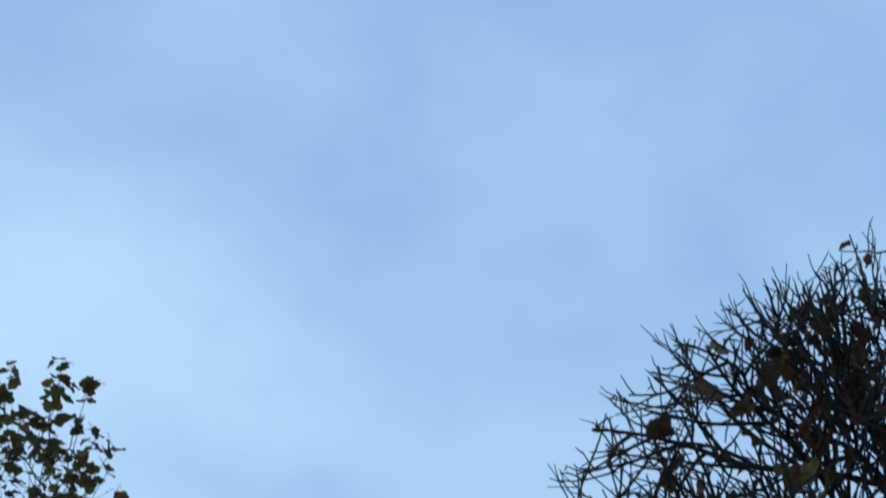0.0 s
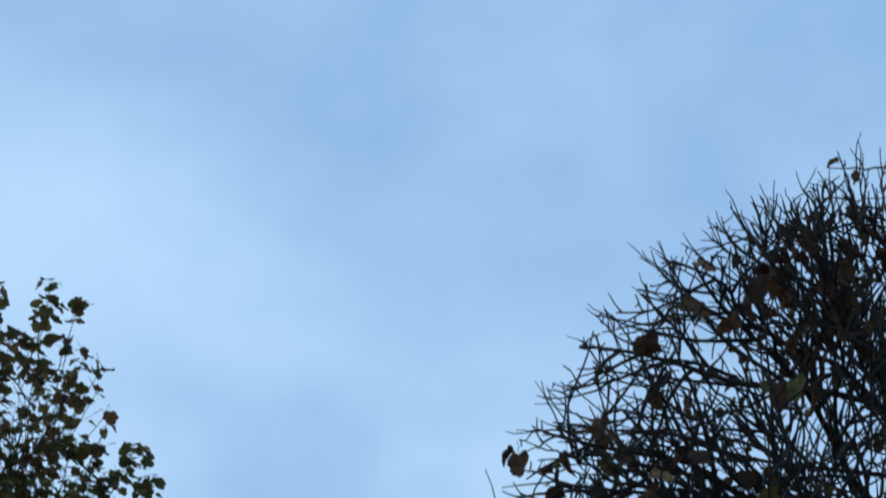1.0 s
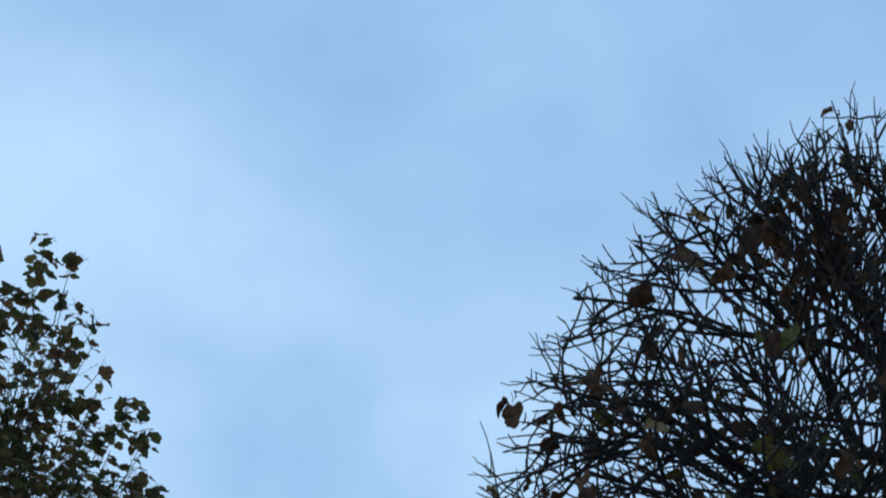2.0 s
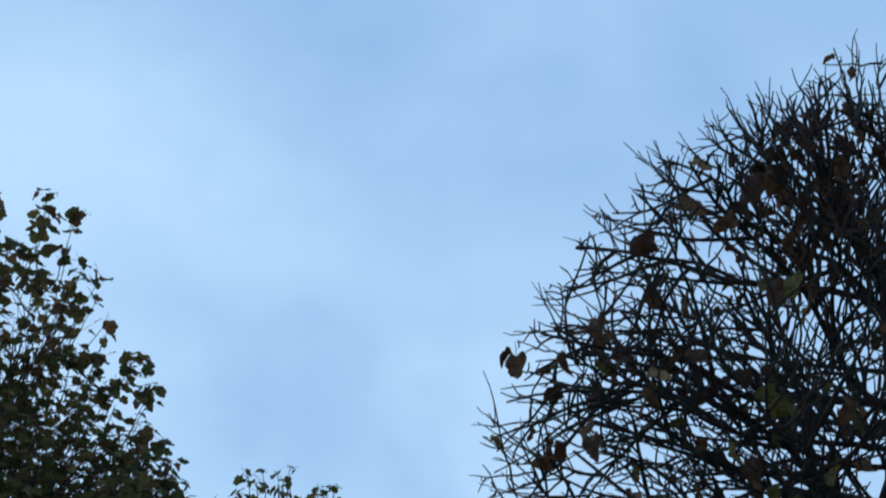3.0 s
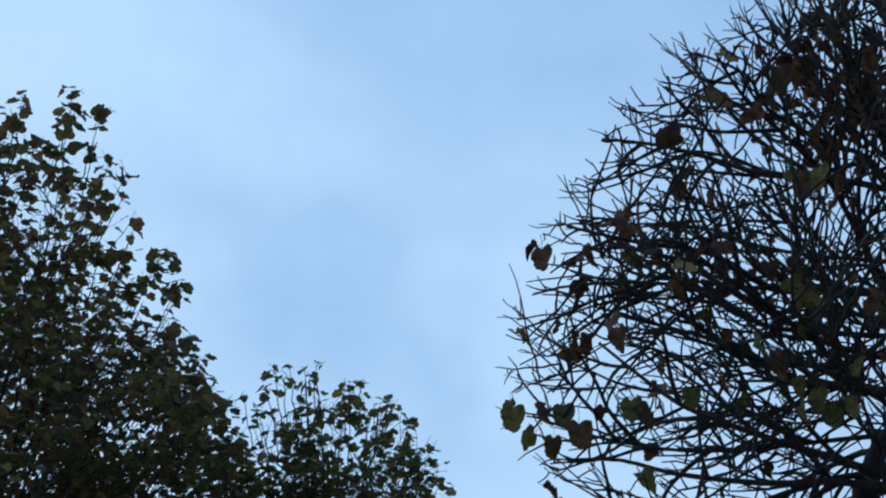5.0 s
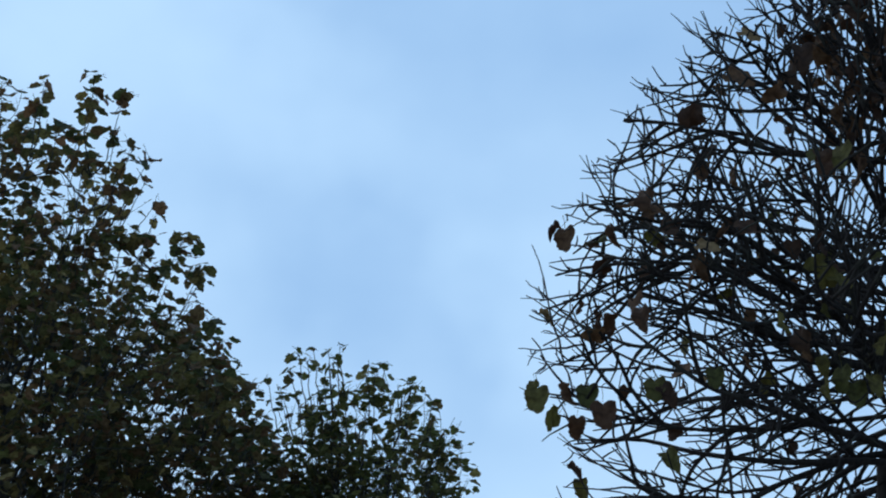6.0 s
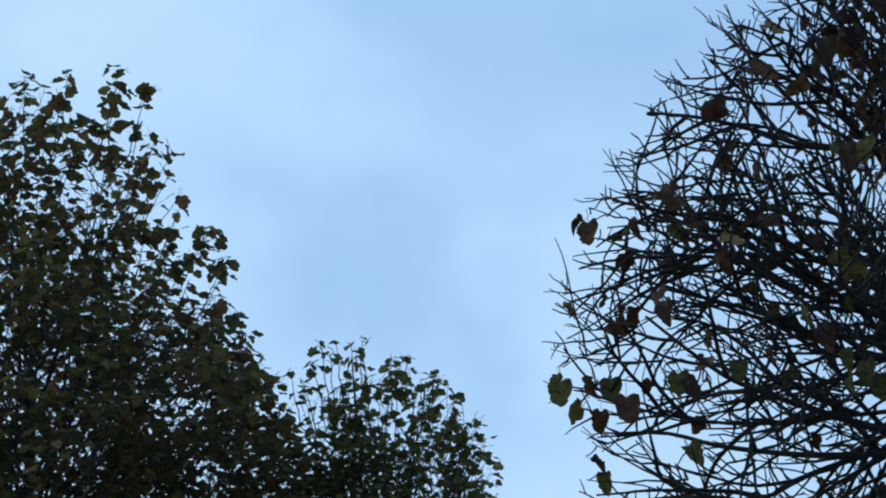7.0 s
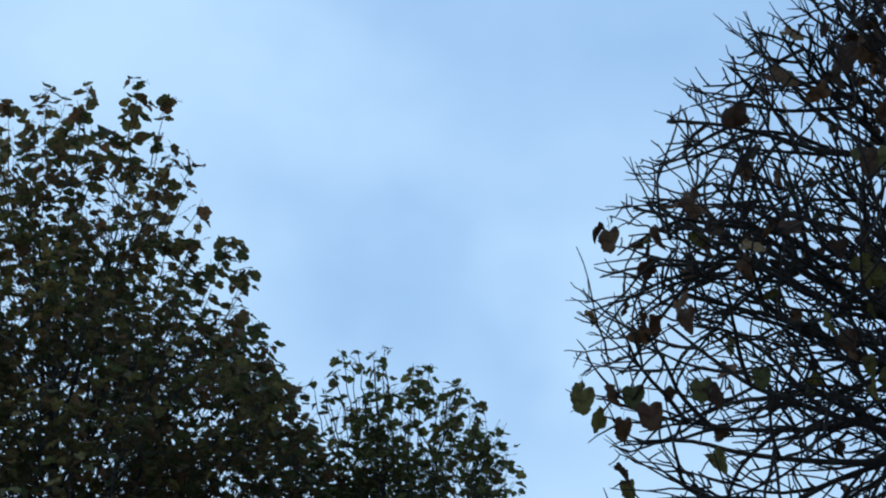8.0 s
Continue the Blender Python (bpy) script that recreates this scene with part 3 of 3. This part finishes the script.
    # the rest, on their twigs
    for p, d in random.sample(tips, 320):
        high = p.z - CROWN.z
        colour = 0 if random.random() < 0.62 + 0.35 * high else 1
        if random.random() < 0.05:
            colour = 2
        if lime_reach(p) > 0.93 and p.x < 1.6:
            continue
        a = math.degrees(math.atan2(d.y, d.x))
        size, down = rand(0.045, 0.095), rand(20, 88)
        way = Vector((math.cos(radians(a)) * math.cos(radians(down)), math.sin(radians(a)) * math.cos(radians(down)), -math.sin(radians(down))))
        hang(p + way * size * 0.45 - Vector((0, 0, size * 0.16)), size, down, a, rand(-80, 80), random.randrange(5), colour)
    for mesh, material in zip(rest, (BROWN_LEAVES, GREEN_LEAVES, TAN_LEAVES)):
        part("foliage", mesh, material, tree, kind="stuff")
    part("twig_mass", twigs, LIME_BARK, tree, kind="stuff")
    return tagged(tree, "nearly bare lime tree, dense dark twigs, few withered leaves", "tree")


# ---- the leafy maples ----
def build_maple(base, top, profile, cover, limbs, seed, label, big, rise, leaf, foliage, sprays):
    """A maple in fading leaf. profile: (metres below the top, radius) of its crown; cover: (metres below the top, leaves to the
    square metre of its side); sprays: (place, half width, half height) of the leafy shoots that break its outline."""
    random.seed(seed)
    tree = new("maple_tree")
    tree.location = base
    height = top.z - base.z
    fork = base + Vector((0, 0, height * 0.22))

    def from_table(table, d):
        for (d0, r0), (d1, r1) in zip(table, table[1:]):
            if d0 <= d <= d1:
                return r0 + (r1 - r0) * (d - d0) / (d1 - d0)
        return table[-1][1]

    def radius(z):
        return max(0.05, from_table(profile, top.z - z))

    def reach(p):
        return math.hypot(p.x - top.x, p.y - top.y) / radius(p.z)

    trunk = Mesh()
    stem = bow(base, fork, 0, 4, 0.02) + bow(fork, top - Vector((0, 0, 0.16 * height)), 0, 12, 0.08)[1:]
    thick = 0.016 * height
    trunk.tube(stem, [thick * 1.25] + taper(thick, 0.012, len(stem) - 2, 0.75), 12)
    part("trunk", trunk, MAPLE_BARK, tree)
    leaves, twigs, wood = [], Mesh(), list(stem[5:])

    for i in range(limbs):
        t = (i + 0.5) / limbs
        az = i * 2.39996 + rand(-0.25, 0.25)
        p, _ = along(stem, (4 + 11.2 * t) / (len(stem) - 1))
        zg = min(p.z + (top.z - p.z) * rand(0.3, rise), top.z - 0.25)
        rg = radius(zg) * rand(0.70, 0.92)
        goal = Vector((top.x + rg * math.cos(az), top.y + rg * math.sin(az), zg))
        limb = bow(p, goal, rand(-0.02, 0.10), 9, 0.03)
        m = Mesh()
        m.tube(limb, taper((0.045 if height > 10 else 0.032) * (1 - 0.65 * t), 0.006, 9), 7)
        limb_ob = part("limb", m, MAPLE_BARK, tree)
        wood += limb[3:]
        kids = int((goal - p).length / 0.22) + 3
        for j in range(kids):
            mesh = Mesh()
            p2, d2 = along(limb, 0.25 + 0.74 * (j + rand(0, 0.9)) / kids)
            out = Vector((p2.x - top.x, p2.y - top.y, 0.01)).normalized()
            way = (aside(d2, rand(30, 60), rand(0, 6.28)) + out * 0.25 + Vector((0, 0, 0.6))).normalized()
            size = rand(0.35, 1.0)
            while size > 0.15 and reach(p2 + way * size) > 1.0:
                size -= 0.08
            branch = shoot(p2, way, size, 4, 0.12, 0.45)
            mesh.tube(branch, taper(0.003 + 0.005 * size, 0.0025, 4), 5)
            part("branch", mesh, MAPLE_BARK, limb_ob)
            wood += branch[1:]

    # leafy shootlets through the outer crown, in loose bunches with gaps between them
    cloud = np.array([tuple(q) for q in wood])
    deep, step = profile[-1][0], 0.05
    swing = [rand(0, 6.28) for _ in range(6)]

    def bunched(p):
        return (math.sin(4.3 * p.x + swing[0] + 1.3 * p.z) + math.sin(3.9 * p.y + swing[1] - 1.1 * p.x) + math.sin(5.1 * p.z + swing[2] + 0.9 * p.y)
                + 0.7 * math.sin(9.1 * p.x + swing[3] - 2.0 * p.z) + 0.7 * math.sin(8.3 * p.z + swing[4] + 3.1 * p.x))
    want, d = 0.0, 0.12
    while d < deep:
        want += 2 * radius(top.z - d) * from_table(cover, d) * step / 5.0
        while want >= 1.0:
            want -= 1.0
            for _ in range(3):
                z, az = top.z - d - rand(0, step), rand(0, 6.28)
                r = radius(z) * math.sqrt(rand(0.12, 1.0)) * (1 + 0.06 * math.sin(3 * az + 2.1 * z) + 0.05 * math.sin(5 * az - 3.3 * z))
                p = Vector((top.x + r * math.cos(az), top.y + r * math.sin(az), z))
                if bunched(p) > rand(-3.0, 1.2):
                    break
            root = Vector(cloud[np.argmin(np.linalg.norm(cloud - np.array(p - Vector((0, 0, 0.18))), axis=1))])
            way = Vector((rand(-0.5, 0.5) + 0.3 * math.cos(az), rand(-0.5, 0.5) + 0.3 * math.sin(az), 1.0)).normalized()
            line = shoot(p, way, rand(0.20, 0.40), 3, 0.12, 0.3)
            if (root - p).length < 0.7:
                twigs.tube(bow(root, p, 0.03, 4, 0.012)[:-1] + line, taper(0.0046, 0.002, 7), 4)
            else:
                twigs.tube(line, taper(0.003, 0.002, 3), 4)
            turn = rand(0, 6.28)
            for k in range(random.choice((4, 5, 5, 6))):
                p2, _ = along(line, min(0.99, 0.08 + k * 0.2))
                turn += 2.2 + rand(-0.5, 0.5)
                out = Vector((math.cos(turn), math.sin(turn), rand(-0.30, 0.25))).normalized()
                leaves.append((p2 + out * rand(0.0, 0.07), out, rand(0.055, 0.110) * big * (1.0 if d < 1.6 else 0.88)))
        d += step

    # sprays that break the outline, each an upright shoot with its leaves held out flat
    for x, y, z, wide, tall in sprays:
        heart, spire = Vector((x, y, z)), Mesh()
        low = Vector((x + (top.x - x) * rand(0.08, 0.22), y + 0.1, z - tall - rand(0.30, 0.50)))
        root = min([q for q in wood if q.z < low.z] or wood, key=lambda q: (q - low).length)
        line = bow(low, heart + Vector((rand(-0.2, 0.2) * wide, 0, 0.7 * tall)), 0.0, 6, 0.012)
        spire.tube(bow(root, low, 0.01, 6, 0.008)[:-1] + line, taper(0.010, 0.0028, 12), 5)
        part("branch", spire, MAPLE_BARK, tree)
        held = []
        for _ in range(400):
            if len(held) >= max(2, wide * tall * 3.14 * 280 / big ** 2):
                break
            g, u = rand(0, 6.28), math.sqrt(rand(0.0, 1.0))
            goal = heart + Vector((wide * u * math.cos(g), wide * rand(-1, 1), tall * u * math.sin(g)))
            if any((goal - q).length < 0.078 * big for q in held):
                continue
            held.append(goal)
            size = rand(0.060, 0.120) * big
            start, _ = along(line, min(0.98, max(0.05, (goal.z - low.z - 0.4 * abs(goal.x - x)) / (line[-1].z - low.z))))
            way = Vector((goal.x - start.x + rand(-0.06, 0.06), goal.y - start.y + rand(-0.06, 0.06), rand(-0.05, 0.02))).normalized()
            hold = goal - way * size * 1.1
            if (hold - start).length > 0.04:
                twigs.tube(bow(start, hold, -0.01, 3, 0.004), [0.0030, 0.0026, 0.0022, 0.0018], 4)
            leaves.append((hold, way, size))

    part("twig_mass", twigs, MAPLE_BARK, tree, kind="stuff")
    # leaves: the outer ones towards the open side are single pieces, the rest one mass
    shapes = [leaf_mesh(LOBED, *k) for k in ((0.12, 0.12, 0.08), (0.30, 0.25, 0.10), (-0.15, 0.06, 0.12), (0.55, 0.30, 0.08))]
    singles = []
    for v, f in shapes:
        m = Mesh()
        m.add(v, f, Matrix())
        m.tube([Vector((0, 0, 0)), Vector((-0.35, 0.0, 0.03)), Vector((-0.62, 0.0, 0.0))], [0.012, 0.011, 0.013], 3)
        singles.append(m.data("leaf", leaf))
    stalk = ([Vector((0, 0.012, 0)), Vector((0, -0.012, 0)), Vector((-0.62, 0, 0.0)), Vector((-0.3, 0.0, 0.035))], [(0, 1, 2), (0, 2, 3), (1, 3, 2)])
    ranked = sorted(leaves, key=lambda q: q[0].y - 0.6 * q[0].z - 0.5 * abs(q[0].x - top.x))
    mass = Mesh()
    for i, (p, way, size) in enumerate(ranked):
        m = leaf_pose(p + way * size * 0.62, (way + Vector((0, 0, rand(-0.55, 0.05)))).normalized(), size, rand(-12, 12), random.gauss(0, 21))
        kind = random.choice((0, 0, 1, 1, 2, 3))
        if i < 300:
            ob = new("leaf", singles[kind])
            ob.parent = tree
            ob.matrix_basis = Matrix.Translation(-base) @ m
        else:
            mass.add(*shapes[kind], m)
            mass.add(*stalk, m)
    part("foliage", mass, foliage, tree, kind="stuff")
    return tagged(tree, label, "tree")


build_lime()
build_maple(Vector((-4.75, 18.60, 0.0)), Vector((-4.65, 18.40, 11.9)),
            [(0.0, 0.15), (0.4, 0.60), (1.0, 1.05), (1.9, 1.45), (2.8, 1.90), (3.6, 2.55), (4.6, 3.20), (6.2, 3.5), (8.0, 2.6), (9.3, 0.9), (9.6, 0.1)],
            [(0.0, 45), (0.7, 130), (1.3, 232), (2.0, 365), (2.8, 680), (3.5, 830), (9.0, 850)],
            92, 5, "tall maple with dark green autumn foliage thinning at the top", 1.30, 0.58, RUSSET_LEAF, RUSSET_LEAVES, [
                (-4.67, 17.20, 11.39, 0.12, 0.15), (-4.26, 17.20, 11.42, 0.12, 0.09), (-4.32, 17.20, 11.21, 0.10, 0.08), (-4.31, 17.20, 11.08, 0.09, 0.06), (-3.73, 17.10, 11.43, 0.13, 0.11),
                (-3.74, 17.20, 11.20, 0.18, 0.14), (-3.46, 17.20, 11.23, 0.08, 0.14), (-3.36, 17.30, 10.72, 0.10, 0.10), (-3.19, 17.40, 10.70, 0.08, 0.07), (-3.21, 17.40, 10.46, 0.05, 0.08),
                (-4.84, 17.30, 11.02, 0.12, 0.19), (-4.06, 17.20, 10.95, 0.14, 0.10), (-3.54, 17.30, 10.94, 0.11, 0.08), (-3.14, 17.50, 10.23, 0.13, 0.04), (-3.12, 17.50, 10.12, 0.08, 0.03),
                (-3.38, 17.40, 10.30, 0.04, 0.03), (-3.49, 17.30, 10.46, 0.14, 0.13), (-2.85, 17.70, 9.91, 0.18, 0.15), (-3.00, 17.70, 9.64, 0.21, 0.15), (-2.71, 17.80, 9.58, 0.15, 0.15),
                (-2.64, 17.80, 9.65, 0.08, 0.04), (-2.81, 17.90, 9.33, 0.13, 0.10), (-3.39, 17.50, 9.92, 0.16, 0.12), (-3.19, 17.60, 9.87, 0.08, 0.13), (-2.53, 18.00, 9.20, 0.10, 0.07),
                (-2.48, 18.10, 9.00, 0.05, 0.07), (-2.82, 17.90, 8.91, 0.16, 0.14), (-2.56, 18.10, 8.78, 0.20, 0.10), (-2.99, 17.80, 9.17, 0.16, 0.12), (-2.43, 18.20, 8.56, 0.19, 0.14),
                (-2.06, 18.20, 8.23, 0.12, 0.12), (-2.36, 18.20, 8.70, 0.14, 0.11), (-5.07, 17.20, 11.26, 0.11, 0.10), (-5.08, 17.20, 10.91, 0.13, 0.13), (-2.25, 18.20, 8.49, 0.08, 0.13), (-4.47, 17.30, 10.98, 0.19, 0.08), (-3.83, 17.20, 10.89, 0.17, 0.09),
                (-4.17, 17.30, 10.69, 0.19, 0.10), (-3.78, 17.30, 10.66, 0.17, 0.08)])
build_maple(Vector((-1.02, 18.10, 0.0)), Vector((-1.06, 17.90, 8.58)),
            [(0.0, 0.15), (0.3, 0.50), (0.8, 0.82), (1.6, 0.98), (2.6, 1.15), (4.2, 1.3), (5.6, 1.0), (6.4, 0.2)],
            [(0.0, 60), (0.4, 340), (0.8, 700), (1.3, 960), (9.0, 1150)],
            40, 8, "small maple with thin upright shoots and fading green leaves", 0.92, 0.85, OLIVE_LEAF, OLIVE_LEAVES, [
                (-1.69, 17.30, 8.59, 0.13, 0.04), (-1.54, 17.30, 8.64, 0.06, 0.03), (-1.61, 17.30, 8.48, 0.17, 0.05), (-1.40, 17.30, 8.60, 0.06, 0.03), (-1.27, 17.30, 8.67, 0.04, 0.03),
                (-1.30, 17.30, 8.55, 0.08, 0.03), (-1.37, 17.30, 8.43, 0.11, 0.05), (-1.42, 17.30, 8.29, 0.09, 0.04), (-1.96, 17.40, 8.37, 0.05, 0.02), (-1.83, 17.40, 8.28, 0.07, 0.04),
                (-1.85, 17.40, 8.18, 0.12, 0.04), (-1.85, 17.40, 8.08, 0.05, 0.03), (-0.86, 17.30, 8.48, 0.05, 0.04), (-1.00, 17.30, 8.42, 0.05, 0.03), (-0.95, 17.30, 8.25, 0.16, 0.10),
                (-0.61, 17.40, 8.37, 0.05, 0.04), (-0.60, 17.40, 8.20, 0.09, 0.12), (-0.41, 17.50, 8.16, 0.06, 0.05), (-0.41, 17.50, 8.03, 0.04, 0.03), (-0.43, 17.60, 7.86, 0.12, 0.08),
                (-0.33, 17.70, 7.62, 0.05, 0.04), (-0.40, 17.70, 7.45, 0.05, 0.09),
                (-1.73, 17.30, 8.40, 0.07, 0.05), (-1.46, 17.30, 8.18, 0.06, 0.04), (-1.68, 17.30, 8.18, 0.05, 0.04), (-1.24, 17.30, 8.23, 0.06, 0.05)])
